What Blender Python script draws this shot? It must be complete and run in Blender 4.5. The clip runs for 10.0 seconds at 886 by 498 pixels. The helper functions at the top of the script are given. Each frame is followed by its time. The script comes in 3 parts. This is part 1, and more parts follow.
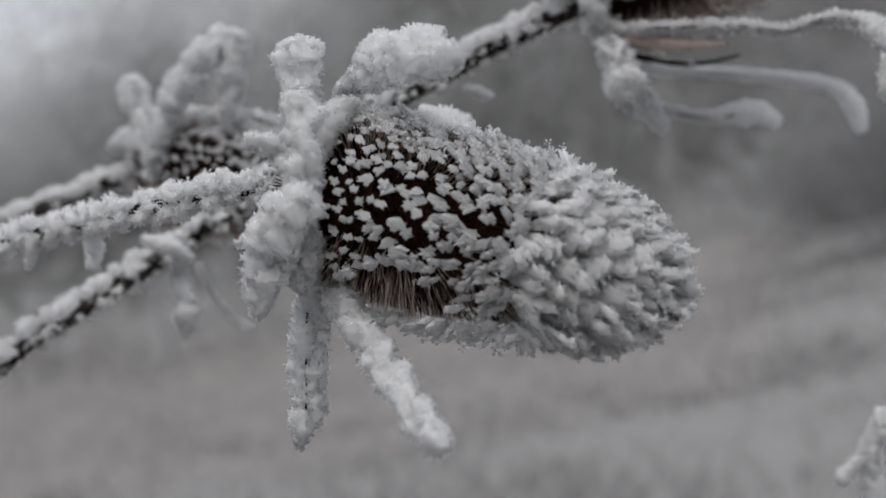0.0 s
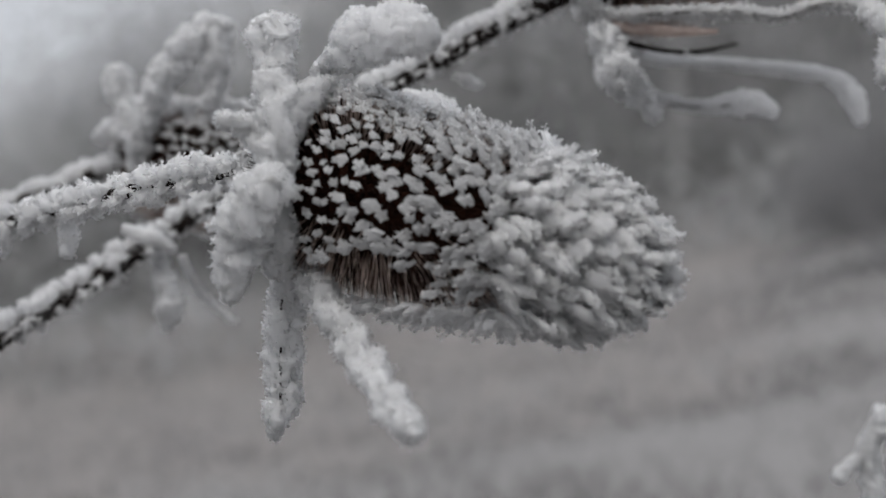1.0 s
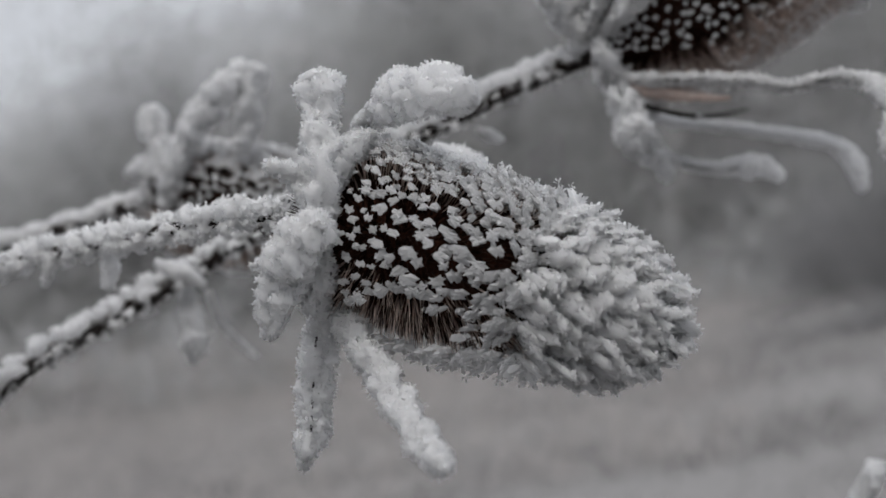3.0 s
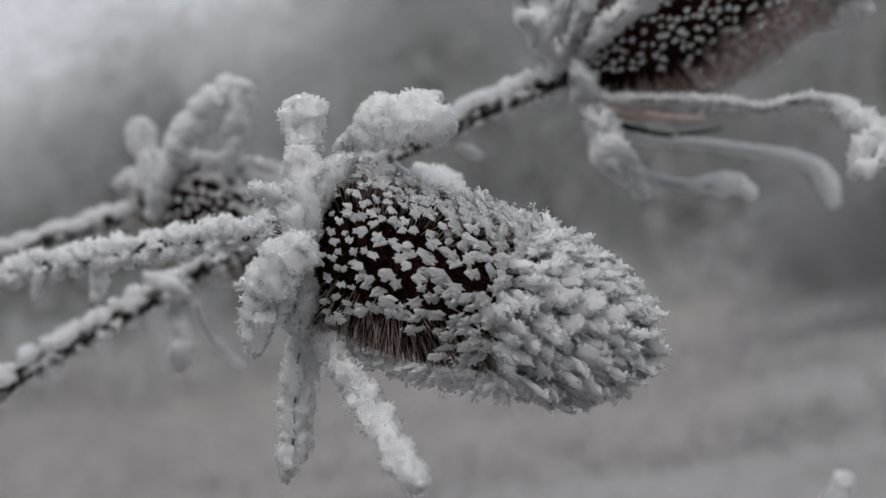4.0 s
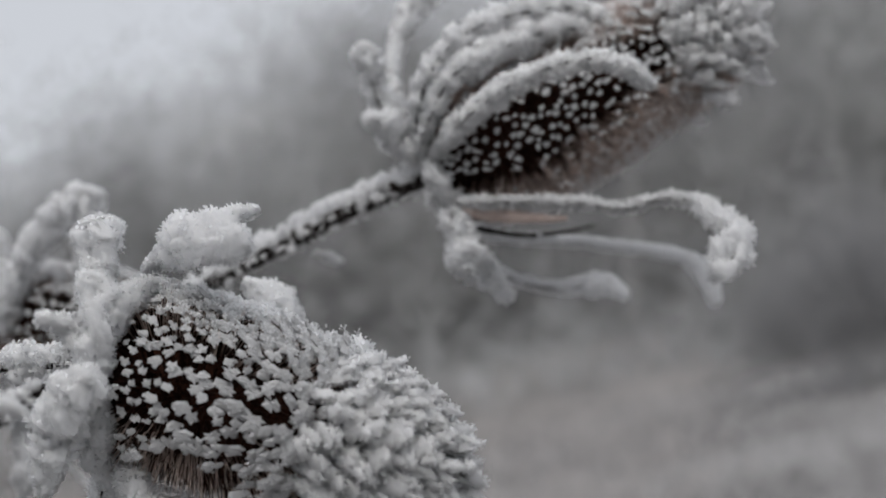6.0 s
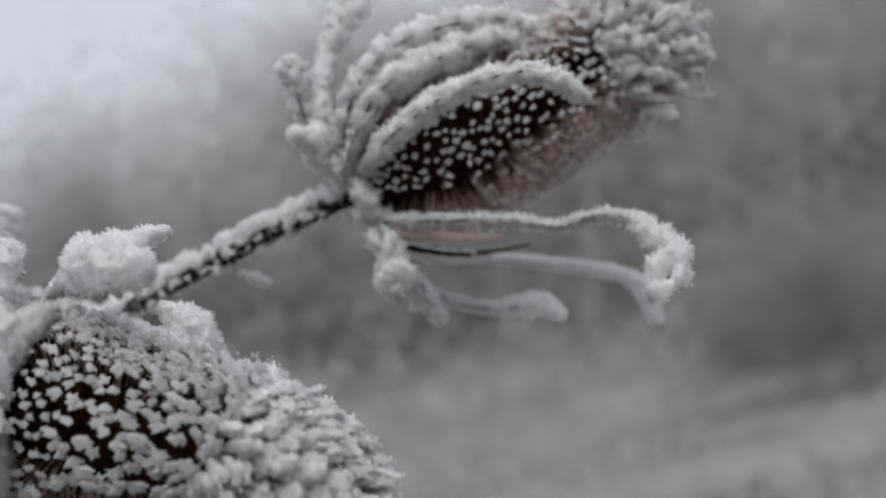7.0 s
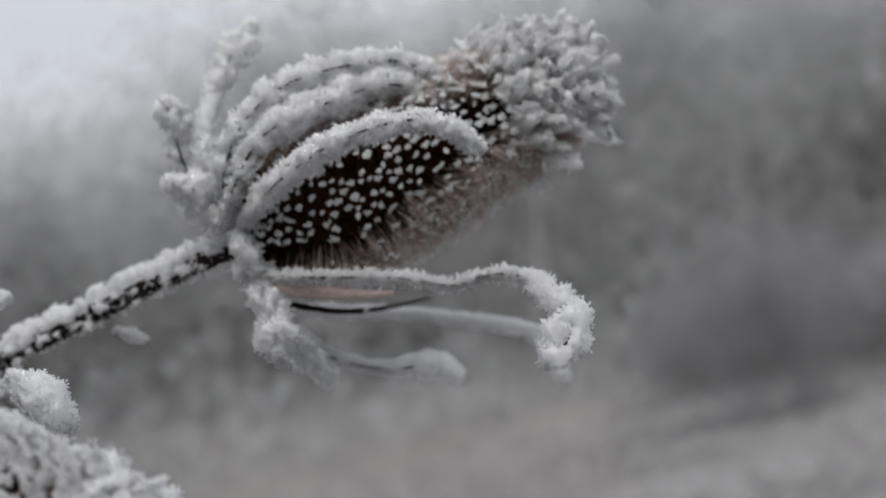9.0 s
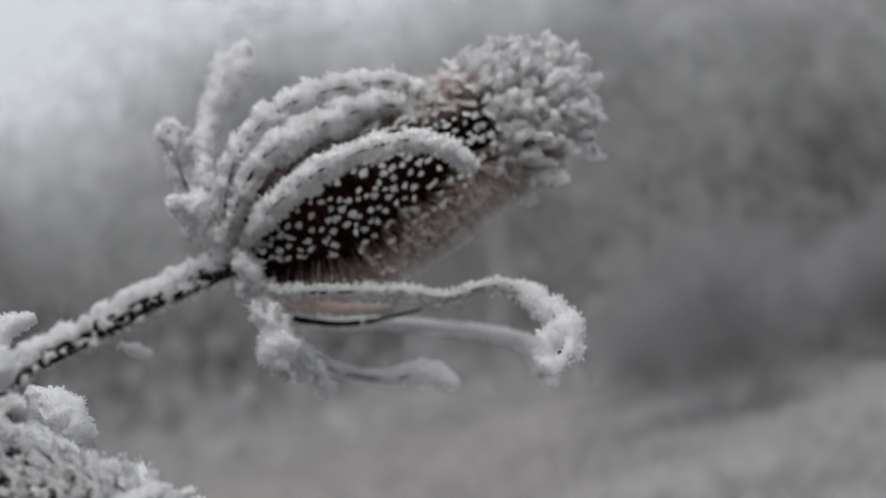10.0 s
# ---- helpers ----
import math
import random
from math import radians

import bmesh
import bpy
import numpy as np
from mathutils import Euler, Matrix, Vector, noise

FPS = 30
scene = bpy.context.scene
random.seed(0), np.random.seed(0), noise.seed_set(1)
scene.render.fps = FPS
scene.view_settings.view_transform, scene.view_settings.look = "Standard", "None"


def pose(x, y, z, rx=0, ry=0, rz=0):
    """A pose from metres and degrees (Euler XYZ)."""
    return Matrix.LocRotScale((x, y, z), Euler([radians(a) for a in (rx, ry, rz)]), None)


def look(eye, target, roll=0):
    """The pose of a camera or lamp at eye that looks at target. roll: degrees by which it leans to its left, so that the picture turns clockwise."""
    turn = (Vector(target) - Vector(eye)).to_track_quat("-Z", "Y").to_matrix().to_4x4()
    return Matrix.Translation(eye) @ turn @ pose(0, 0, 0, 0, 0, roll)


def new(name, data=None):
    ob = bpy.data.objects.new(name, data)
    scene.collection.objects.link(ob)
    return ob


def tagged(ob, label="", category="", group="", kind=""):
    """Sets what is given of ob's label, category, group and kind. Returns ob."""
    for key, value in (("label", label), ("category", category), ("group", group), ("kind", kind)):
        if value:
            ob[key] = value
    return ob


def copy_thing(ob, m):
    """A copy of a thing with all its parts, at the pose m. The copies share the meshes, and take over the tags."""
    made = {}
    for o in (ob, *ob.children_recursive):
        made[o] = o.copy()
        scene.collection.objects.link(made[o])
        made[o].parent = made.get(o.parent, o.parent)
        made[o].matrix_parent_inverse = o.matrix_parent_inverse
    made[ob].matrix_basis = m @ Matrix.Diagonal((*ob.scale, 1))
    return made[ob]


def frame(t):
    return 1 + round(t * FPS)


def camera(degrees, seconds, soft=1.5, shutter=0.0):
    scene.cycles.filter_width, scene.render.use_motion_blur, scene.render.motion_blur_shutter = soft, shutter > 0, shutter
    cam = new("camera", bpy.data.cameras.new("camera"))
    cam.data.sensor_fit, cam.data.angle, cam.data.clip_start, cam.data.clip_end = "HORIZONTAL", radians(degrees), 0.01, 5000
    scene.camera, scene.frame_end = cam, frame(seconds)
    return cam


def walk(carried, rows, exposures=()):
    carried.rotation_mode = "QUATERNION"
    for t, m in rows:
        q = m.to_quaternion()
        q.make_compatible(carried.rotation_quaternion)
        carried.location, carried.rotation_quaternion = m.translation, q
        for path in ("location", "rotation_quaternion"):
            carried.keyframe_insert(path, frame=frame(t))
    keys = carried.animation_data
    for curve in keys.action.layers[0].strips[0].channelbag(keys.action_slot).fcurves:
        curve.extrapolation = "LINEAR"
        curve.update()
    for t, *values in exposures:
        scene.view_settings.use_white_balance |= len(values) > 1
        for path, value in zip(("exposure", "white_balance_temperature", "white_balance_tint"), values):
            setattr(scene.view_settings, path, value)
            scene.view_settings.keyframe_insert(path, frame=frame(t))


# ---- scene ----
cam = camera(32.0, 10.0)
PATH = [
    (0, (0.14, -0.244, 1.415), (-0.084, 1.742, 1.48), -2.7),
    (0.5, (0.14, -0.238, 1.414), (-0.073, 1.749, 1.496), -2.4),
    (1, (0.144, -0.235, 1.411), (-0.093, 1.75, 1.489), -2.5),
    (1.5, (0.137, -0.245, 1.41), (-0.105, 1.736, 1.54), -1.5),
    (2, (0.133, -0.251, 1.413), (-0.082, 1.734, 1.528), -0.8),
    (2.5, (0.136, -0.25, 1.411), (-0.089, 1.733, 1.544), -0.3),
    (4, (0.142, -0.261, 1.415), (-0.065, 1.724, 1.542), 0.1),
    (4.5, (0.143, -0.264, 1.419), (-0.04, 1.725, 1.522), -0.2),
    (5, (0.155, -0.256, 1.413), (-0.045, 1.729, 1.56), -0.5),
    (5.5, (0.162, -0.247, 1.423), (-0.024, 1.741, 1.541), -1.1),
    (6, (0.168, -0.242, 1.424), (-0.004, 1.738, 1.647), -1.3),
    (7.5, (0.176, -0.218, 1.431), (0.08, 1.764, 1.684), -1.8),
    (8, (0.18, -0.204, 1.437), (0.097, 1.774, 1.718), -1.5),
    (8.5, (0.184, -0.2, 1.439), (0.12, 1.782, 1.701), -1.6),
    (9, (0.185, -0.208, 1.437), (0.133, 1.774, 1.697), -1.6),
    (9.5, (0.183, -0.22, 1.44), (0.136, 1.763, 1.698), -1.3),
    (10, (0.178, -0.221, 1.438), (0.179, 1.762, 1.699), -2.7),
]
walk(cam, [(t, look(eye, target, roll)) for t, eye, target, roll in PATH], [(0, 0.06), (5, 0.07), (7.5, 0.17), (10, 0.17)])
cam.data.dof.use_dof = True
cam.data.dof.focus_distance = 0.267
cam.data.dof.aperture_fstop = 16.0

# ---- light: a foggy, overcast winter day ----
world = bpy.data.worlds.new("overcast_sky")
scene.world = world
world.use_nodes = True
wn, wl = world.node_tree.nodes, world.node_tree.links
wn.clear()
sky = wn.new("ShaderNodeTexSky")
sky.sky_type, sky.sun_disc = "NISHITA", False
sky.sun_elevation, sky.sun_rotation = radians(52), radians(-171)
sky.air_density, sky.dust_density, sky.ozone_density = 1.0, 6.0, 1.0
grey = wn.new("ShaderNodeHueSaturation")
grey.inputs["Saturation"].default_value = 0.25
veil = wn.new("ShaderNodeMix")
veil.data_type = "RGBA"
veil.inputs["Factor"].default_value = 0.7
veil.inputs["B"].default_value = (4.5, 4.68, 5.05, 1)
back = wn.new("ShaderNodeBackground")
back.inputs["Strength"].default_value = 0.139
wout = wn.new("ShaderNodeOutputWorld")
wl.new(sky.outputs["Color"], grey.inputs["Color"])
wl.new(grey.outputs["Color"], veil.inputs["A"])
# an overcast sky is brighter overhead than at the horizon
where, split, grade = wn.new("ShaderNodeTexCoord"), wn.new("ShaderNodeSeparateXYZ"), wn.new("ShaderNodeMapRange")
grade.inputs["From Min"].default_value, grade.inputs["From Max"].default_value = 0.27, 0.6
grade.inputs["To Min"].default_value, grade.inputs["To Max"].default_value = 1.0, 1.6
dome = wn.new("ShaderNodeVectorMath")
dome.operation = "SCALE"
wl.new(where.outputs["Generated"], split.inputs["Vector"])
wl.new(split.outputs["Z"], grade.inputs["Value"])
wl.new(veil.outputs["Result"], dome.inputs[0])
wl.new(grade.outputs["Result"], dome.inputs["Scale"])
wl.new(dome.outputs["Vector"], back.inputs["Color"])
wl.new(back.outputs["Background"], wout.inputs["Surface"])
sun = new("sun", bpy.data.lights.new("sun", "SUN"))
sun.data.energy, sun.data.angle, sun.data.color = 0.92, radians(60), (1.0, 0.955, 0.91)
sun.matrix_world = look((-0.4, -2.6, 3.4), (0, 0, 0))


# ---- materials ----
def nodes_of(name):
    m = bpy.data.materials.new(name)
    m.use_nodes = True
    t = m.node_tree
    return m, t.nodes, t.links, t.nodes["Principled BSDF"], t.nodes["Material Output"]


def textured(name, dark, light, scale, rough=0.7, bump=0.3, bump_dist=0.0004, fine=4.0, random_by=None, spread=0.25, clear=0.0, thin=0.0):
    """Two-scale noise between two colours, with relief; clear: share of light that passes through."""
    m, n, l, bsdf, out = nodes_of(name)
    co = n.new("ShaderNodeTexCoord")
    big, small = n.new("ShaderNodeTexNoise"), n.new("ShaderNodeTexNoise")
    big.inputs["Scale"].default_value, big.inputs["Detail"].default_value = scale, 4
    small.inputs["Scale"].default_value, small.inputs["Detail"].default_value = scale * fine, 6
    for t in (big, small):
        l.new(co.outputs["Object"], t.inputs["Vector"])
    mixed = n.new("ShaderNodeMath")
    mixed.operation = "MULTIPLY_ADD"
    mixed.inputs[1].default_value, mixed.inputs[2].default_value = 0.5, 0.0
    l.new(small.outputs["Fac"], mixed.inputs[0])
    add = n.new("ShaderNodeMath")
    add.operation = "MULTIPLY_ADD"
    add.inputs[1].default_value = 0.5
    l.new(big.outputs["Fac"], add.inputs[0])
    l.new(mixed.outputs[0], add.inputs[2])
    ramp = n.new("ShaderNodeValToRGB")
    ramp.color_ramp.elements[0].position, ramp.color_ramp.elements[1].position = 0.35, 0.65
    ramp.color_ramp.elements[0].color, ramp.color_ramp.elements[1].color = (*dark, 1), (*light, 1)
    l.new(add.outputs[0], ramp.inputs["Fac"])
    colour = ramp.outputs["Color"]
    if random_by:
        if random_by == "object":
            r = n.new("ShaderNodeObjectInfo").outputs["Random"]
        else:
            r = n.new("ShaderNodeNewGeometry").outputs["Random Per Island"]
        span = n.new("ShaderNodeMapRange")
        span.inputs["To Min"].default_value, span.inputs["To Max"].default_value = 1 - spread, 1.0
        l.new(r, span.inputs["Value"])
        hsv = n.new("ShaderNodeHueSaturation")
        l.new(span.outputs["Result"], hsv.inputs["Value"])
        l.new(colour, hsv.inputs["Color"])
        colour = hsv.outputs["Color"]
    l.new(colour, bsdf.inputs["Base Color"])
    bsdf.inputs["Roughness"].default_value = rough
    if bump:
        b = n.new("ShaderNodeBump")
        b.inputs["Strength"].default_value, b.inputs["Distance"].default_value = bump, bump_dist
        l.new(add.outputs[0], b.inputs["Height"])
        l.new(b.outputs["Normal"], bsdf.inputs["Normal"])
    if clear:
        tr, mix = n.new("ShaderNodeBsdfTranslucent"), n.new("ShaderNodeMixShader")
        l.new(colour, tr.inputs["Color"])
        mix.inputs["Fac"].default_value = clear
        l.new(bsdf.outputs["BSDF"], mix.inputs[1])
        l.new(tr.outputs["BSDF"], mix.inputs[2])
        shader = mix.outputs["Shader"]
        if thin:
            gap, last = n.new("ShaderNodeBsdfTransparent"), n.new("ShaderNodeMixShader")
            last.inputs["Fac"].default_value = thin
            l.new(shader, last.inputs[1])
            l.new(gap.outputs["BSDF"], last.inputs[2])
            shader = last.outputs["Shader"]
        l.new(shader, out.inputs["Surface"])
    return m


FROST = textured("rime_frost", (0.86, 0.865, 0.87), (0.93, 0.93, 0.935), 900, 0.55, 0.0, 0.0001, 5, "island", 0.04, 0.65, 0.1)
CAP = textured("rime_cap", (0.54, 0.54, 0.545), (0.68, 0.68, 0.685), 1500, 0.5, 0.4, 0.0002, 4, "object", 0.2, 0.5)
PLUME = textured("rime_plume", (0.84, 0.84, 0.845), (0.94, 0.94, 0.945), 1500, 0.5, 0.4, 0.0002, 4, "object", 0.12, 0.68)
def dull(m):
    """Takes the sheen off a surface."""
    m.node_tree.nodes["Principled BSDF"].inputs["Specular IOR Level"].default_value = 0.1
    return m


BARK = textured("dark_stem", (0.004, 0.003, 0.003), (0.015, 0.010, 0.008), 700, 0.85, 0.6, 0.0004)
dull(BARK)
CORE = textured("seed_core", (0.010, 0.004, 0.003), (0.046, 0.016, 0.009), 900, 0.9, 0.6, 0.0005)
dull(CORE)
PALE = textured("frosted_bristle", (0.56, 0.44, 0.39), (0.86, 0.76, 0.70), 600, 0.6, 0.0, 0.0, 4, "island", 0.3, 0.5)
BRISTLE = textured("dry_bristle", (0.014, 0.005, 0.003), (0.05, 0.019, 0.012), 600, 0.6, 0.0, 0.0, 4, "island", 0.75, 0.2)
dull(BRISTLE)
GROUND = textured("frosted_field", (0.156, 0.151, 0.149), (0.191, 0.187, 0.185), 0.6, 0.95, 0.6, 0.1, 9)
GRASS = textured("frosted_grass", (0.177, 0.173, 0.170), (0.206, 0.202, 0.198), 0.5, 0.9, 0.0, 0.0, 4, "island", 0.1, 0.5, 0.45)
DRY = textured("dry_grass", (0.43, 0.41, 0.40), (0.50, 0.475, 0.465), 0.5, 0.9, 0.0, 0.0, 4, "island", 0.1, 0.5, 0.45)
BUSHM = textured("frosted_twigs", (0.29, 0.288, 0.288), (0.35, 0.348, 0.35), 2.0, 0.9, 0.0, 0.0, 4, "island", 0.15, 0.6, 0.4)
# no mist in the air: haze is painted into these pale, part-transparent colours
WOODM = textured("branches_haze_tint", (0.372, 0.372, 0.372), (0.800, 0.800, 0.805), 0.11, 0.95, 0.0, 0.0, 3, "island", 0.03, 0.75, 0.6)
HILL = textured("hill_haze_tint", (0.391, 0.391, 0.391), (0.800, 0.800, 0.805), 0.11, 0.95, 0.3, 0.5, 6)
TRUNK = textured("bark_haze_tint", (0.576, 0.572, 0.569), (0.672, 0.666, 0.660), 3.0, 0.9, 0.4, 0.02, clear=0.3, thin=0.6)


# ---- mesh tools ----
rng = np.random.default_rng(7)


def mesh_of(name, verts, tris, normals=None, smooth=False):
    """A mesh of triangles from arrays, with soft normals where they are given."""
    smooth = smooth or normals is not None
    verts, tris = np.asarray(verts, np.float32), np.asarray(tris, np.int32)
    me = bpy.data.meshes.new(name)
    me.vertices.add(len(verts))
    me.vertices.foreach_set("co", verts.ravel())
    me.loops.add(tris.size)
    me.loops.foreach_set("vertex_index", tris.ravel())
    me.polygons.add(len(tris))
    me.polygons.foreach_set("loop_start", np.arange(0, tris.size, 3, dtype=np.int32))
    me.polygons.foreach_set("loop_total", np.full(len(tris), 3, np.int32))
    me.polygons.foreach_set("use_smooth", np.full(len(tris), smooth))
    me.update(calc_edges=True)
    if normals is not None:
        me.normals_split_custom_set_from_vertices(np.asarray(normals, np.float32).tolist())
    return me


def facing(verts, tris):
    """Smooth normals of a mesh."""
    verts, tris = np.asarray(verts), np.asarray(tris)
    n = np.cross(verts[tris[:, 1]] - verts[tris[:, 0]], verts[tris[:, 2]] - verts[tris[:, 0]])
    out = np.zeros_like(verts)
    for c in range(3):
        np.add.at(out, tris[:, c], n)
    return unit(out)


def joined(pieces):
    """Several (verts, tris) or (verts, tris, normals) as one."""
    vs, ts, ns, n = [], [], [], 0
    soft = any(len(p) == 3 for p in pieces)
    for v, t, *given in pieces:
        if len(v):
            vs.append(v)
            ts.append(np.asarray(t) + n)
            n += len(v)
            if soft:
                ns.append(given[0] if given else facing(v, t))
    return (np.concatenate(vs), np.concatenate(ts), np.concatenate(ns)) if soft else (np.concatenate(vs), np.concatenate(ts))


def part(name, shape, material, parent, label="", kind="", smooth=False):
    """One mesh under a thing or under a part; shape: (verts, tris) in world metres."""
    ob = new(name, mesh_of(name, *shape, smooth=smooth))
    ob.data.materials.append(material)
    ob.parent = parent
    if parent is not None and parent.parent is None:
        ob.matrix_parent_inverse = Matrix.Translation(-parent.location)
    return tagged(ob, label=label, kind=kind)


def thing(name, foot, label, category, group="", kind=""):
    ob = new(name)
    ob.empty_display_size = 0.02
    ob.location = foot
    return tagged(ob, label, category, group, kind)


def unit(v):
    v = np.asarray(v, float)
    return v / np.maximum(np.linalg.norm(v, axis=-1, keepdims=True), 1e-12)


def ss(x, a, b):
    k = np.clip((x - a) / (b - a), 0, 1)
    return k * k * (3 - 2 * k)


def curve(rows, step):
    """Catmull-Rom through rows of x, y, z, radius, at about even steps."""
    p = np.array(rows, float)
    p = np.concatenate([[2 * p[0] - p[1]], p, [2 * p[-1] - p[-2]]])
    out = []
    for a, b, c, d in zip(p, p[1:], p[2:], p[3:]):
        n = max(2, int(np.linalg.norm((c - b)[:3]) / step))
        t = np.linspace(0, 1, n, endpoint=False)[:, None]
        out.append(0.5 * (2 * b + (c - a) * t + (2 * a - 5 * b + 4 * c - d) * t**2 + (3 * b - a - 3 * c + d) * t**3))
    return np.concatenate(out + [p[-2:-1]])


def frames(path):
    """Tangent and two normals along a path."""
    t = unit(np.gradient(path[:, :3], axis=0))
    ref = np.where(np.abs(t[:, 2:3]) < 0.9, [[0, 0, 1.0]], [[0, 1.0, 0]])
    u = unit(np.cross(t, ref))
    return t, u, np.cross(u, t)


def lumps(p, scale, seed=0.0):
    return np.array([noise.noise(Vector((x * scale + seed, y * scale, z * scale))) for x, y, z in p])


def tube(rows, sides=8, step=0.0015, rough=0.0, scale=400, grow=1.0, seed=0.0):
    """A closed tube along a curve, with an uneven radius."""
    path = curve(rows, step)
    t, u, w = frames(path)
    a = np.linspace(0, 2 * np.pi, sides, endpoint=False)
    ring = np.cos(a)[None, :, None] * u[:, None] + np.sin(a)[None, :, None] * w[:, None]
    r = path[:, 3][:, None, None] * grow
    v = (path[:, None, :3] + ring * r).reshape(-1, 3)
    if rough:
        k = 1 + rough * lumps(v, scale, seed)
        v = (path[:, None, :3] + ring * r * k.reshape(len(path), sides, 1)).reshape(-1, 3)
    n, tris = len(path), []
    i = np.arange((n - 1) * sides)
    j = (i // sides) * sides + (i % sides + 1) % sides
    tris = np.concatenate([np.stack([i, j, j + sides], 1), np.stack([i, j + sides, i + sides], 1)])
    ends = np.array([path[0, :3] - t[0] * path[0, 3] * 0.5, path[-1, :3] + t[-1] * path[-1, 3] * 0.7])
    k = np.arange(sides)
    low = np.stack([np.full(sides, n * sides), (k + 1) % sides, k], 1)
    high = np.stack([np.full(sides, n * sides + 1), (n - 1) * sides + k, (n - 1) * sides + (k + 1) % sides], 1)
    return np.concatenate([v, ends]), np.concatenate([tris, low, high])


def crystals(p, d, length, width, flat=0.35, out=None):
    """A thin folded flake at every point p, along d, its outer side towards out."""
    m = len(p)
    d = unit(d)
    s = unit(np.cross(d, rng.normal(size=(m, 3))))
    b = np.cross(d, s)
    if out is not None:
        b = b * np.where((b * out).sum(1, keepdims=True) < 0, -1, 1)
        s = np.cross(b, d)
    length, width = np.broadcast_to(length, m)[:, None], np.broadcast_to(width, m)[:, None]
    mid = p + d * length * rng.uniform(0.5, 0.95, (m, 1)) - b * width * flat
    v = np.stack([p - d * length * 0.15, mid + s * width, mid - s * width * rng.uniform(0.5, 1.1, (m, 1)), p + d * length], 1)
    f = np.array([[0, 3, 1], [0, 2, 3]])
    return v.reshape(-1, 3), (np.arange(m)[:, None, None] * 4 + f).reshape(-1, 3)


def burrs(c, out, radius, per, length=1.0, width=0.22, lean=(0, 0, 0), spread=0.75):
    """Clumps of crystals: burrs of the given radius round the places c, opened towards out."""
    q = np.repeat(np.arange(len(c)), per)
    d = unit(rng.normal(size=(len(q), 3)) + spread * out[q] + np.array(lean))
    r = radius[q] * rng.uniform(0.7, 1.15, len(q)) * np.where(rng.uniform(size=len(q)) < 0.14, rng.uniform(1.0, 1.25, len(q)), 1)
    fine = np.clip(radius[q], 0.0006, 0.0012)
    soft = unit(d * 0.25 + out[q] * 0.9)
    v, t = crystals(c[q] + d * (r * 0.5)[:, None], d + rng.normal(size=d.shape) * 0.2, r * 0.55 * length, width * fine * rng.uniform(0.6, 1.4, len(q)), 0.35, soft)
    return v, t, np.repeat(soft, 4, 0)


def coat(rows, core, full=0.8, up=0.1, rough=0.35, seed=0.0, step=0.00035, scale=300, dense=1.3, low=0.25, fur=1.0):
    """Rime grown along a curve: an uneven crust, with fine crystals all over it. The rows' radius is where the crust ends;
    full: how much of that it fills, up: how much more lies on top; where it thins to the core, the core shows."""
    path = curve(rows, step)
    ends = []
    for end, back in ((path[0], path[1]), (path[-1], path[-2])):
        way, size = unit(end[:3] - back[:3]), end[3]
        a = np.linspace(0, 1.45, max(4, int(size * 1.2 / step)))[1:, None]
        ends.append(np.concatenate([end[:3] + way * size * 0.5 * np.sin(a), size * np.cos(a)], 1))
    path = np.concatenate([ends[0][::-1], path, ends[1]])
    t, u, w = frames(path)
    sides = int(np.clip(2 * np.pi * path[:, 3].mean() / (step * 1.15), 14, 72))
    a = np.linspace(0, 2 * np.pi, sides, endpoint=False)
    ring = (np.cos(a)[None, :, None] * u[:, None] + np.sin(a)[None, :, None] * w[:, None]).reshape(-1, 3)
    outer, centre = np.repeat(path[:, 3], sides), np.repeat(path[:, :3], sides, 0)
    p = centre + ring * outer[:, None]
    fill = full + up * ring[:, 2] + rough * (lumps(p, scale, seed) + 0.6 * lumps(p, scale * 2.3, seed + 3)) * 1.5
    fill = np.clip(fill, low, 1.25)
    r = core * 0.7 + (outer - core * 0.7) * fill
    fine = step / 0.00035
    r = np.maximum(r + fine * (0.00022 * lumps(p, 1500 / fine, seed + 6) + 0.00012 * lumps(p, 3800 / fine, seed + 9)), core * 0.5)
    v = centre + ring * r[:, None]
    n = len(path)
    i = np.arange((n - 1) * sides)
    j = (i // sides) * sides + (i % sides + 1) % sides
    k = np.arange(sides)
    ends = np.array([path[0, :3] - t[0] * path[0, 3] * 0.35, path[-1, :3] + t[-1] * path[-1, 3] * 0.5])
    tris = np.concatenate([np.stack([i, j, j + sides], 1), np.stack([i, j + sides, i + sides], 1),
                           np.stack([np.full(sides, n * sides), (k + 1) % sides, k], 1),
                           np.stack([np.full(sides, n * sides + 1), (n - 1) * sides + k, (n - 1) * sides + (k + 1) % sides], 1)])
    body = np.concatenate([v, ends])
    bn = facing(body, tris)
    if (bn[:-2] * ring).sum() < 0:
        tris, bn = tris[:, ::-1], -bn
    # crystals on the crust
    q = rng.integers(0, len(v), int(dense * len(v)))
    q = q[(r[q] > core + 0.0004) | (rng.uniform(size=len(q)) < 0.09)]
    m = len(q)
    tilt = rng.normal(size=(m, 3))
    at = q // sides
    tilt += np.where(at < 4, -1.2, np.where(at > n - 5, 1.2, 0))[:, None] * t[at]
    d = unit(bn[q] + 0.55 * tilt)
    ln = fur * fine * rng.uniform(0.0003, 0.00095, m) * np.where(rng.uniform(size=m) < 0.1, 1.4, 1.0)
    cv, ct = crystals(centre[q] + ring[q] * np.maximum(r[q], core)[:, None] - d * 0.0001, d, ln, fur * fine * rng.uniform(0.00013, 0.00034, m), 0.35, bn[q])
    soft = unit(bn[q] * 0.9 + d * 0.3)
    return joined([(body, tris, bn), (cv, ct, np.repeat(soft, 4, 0))])


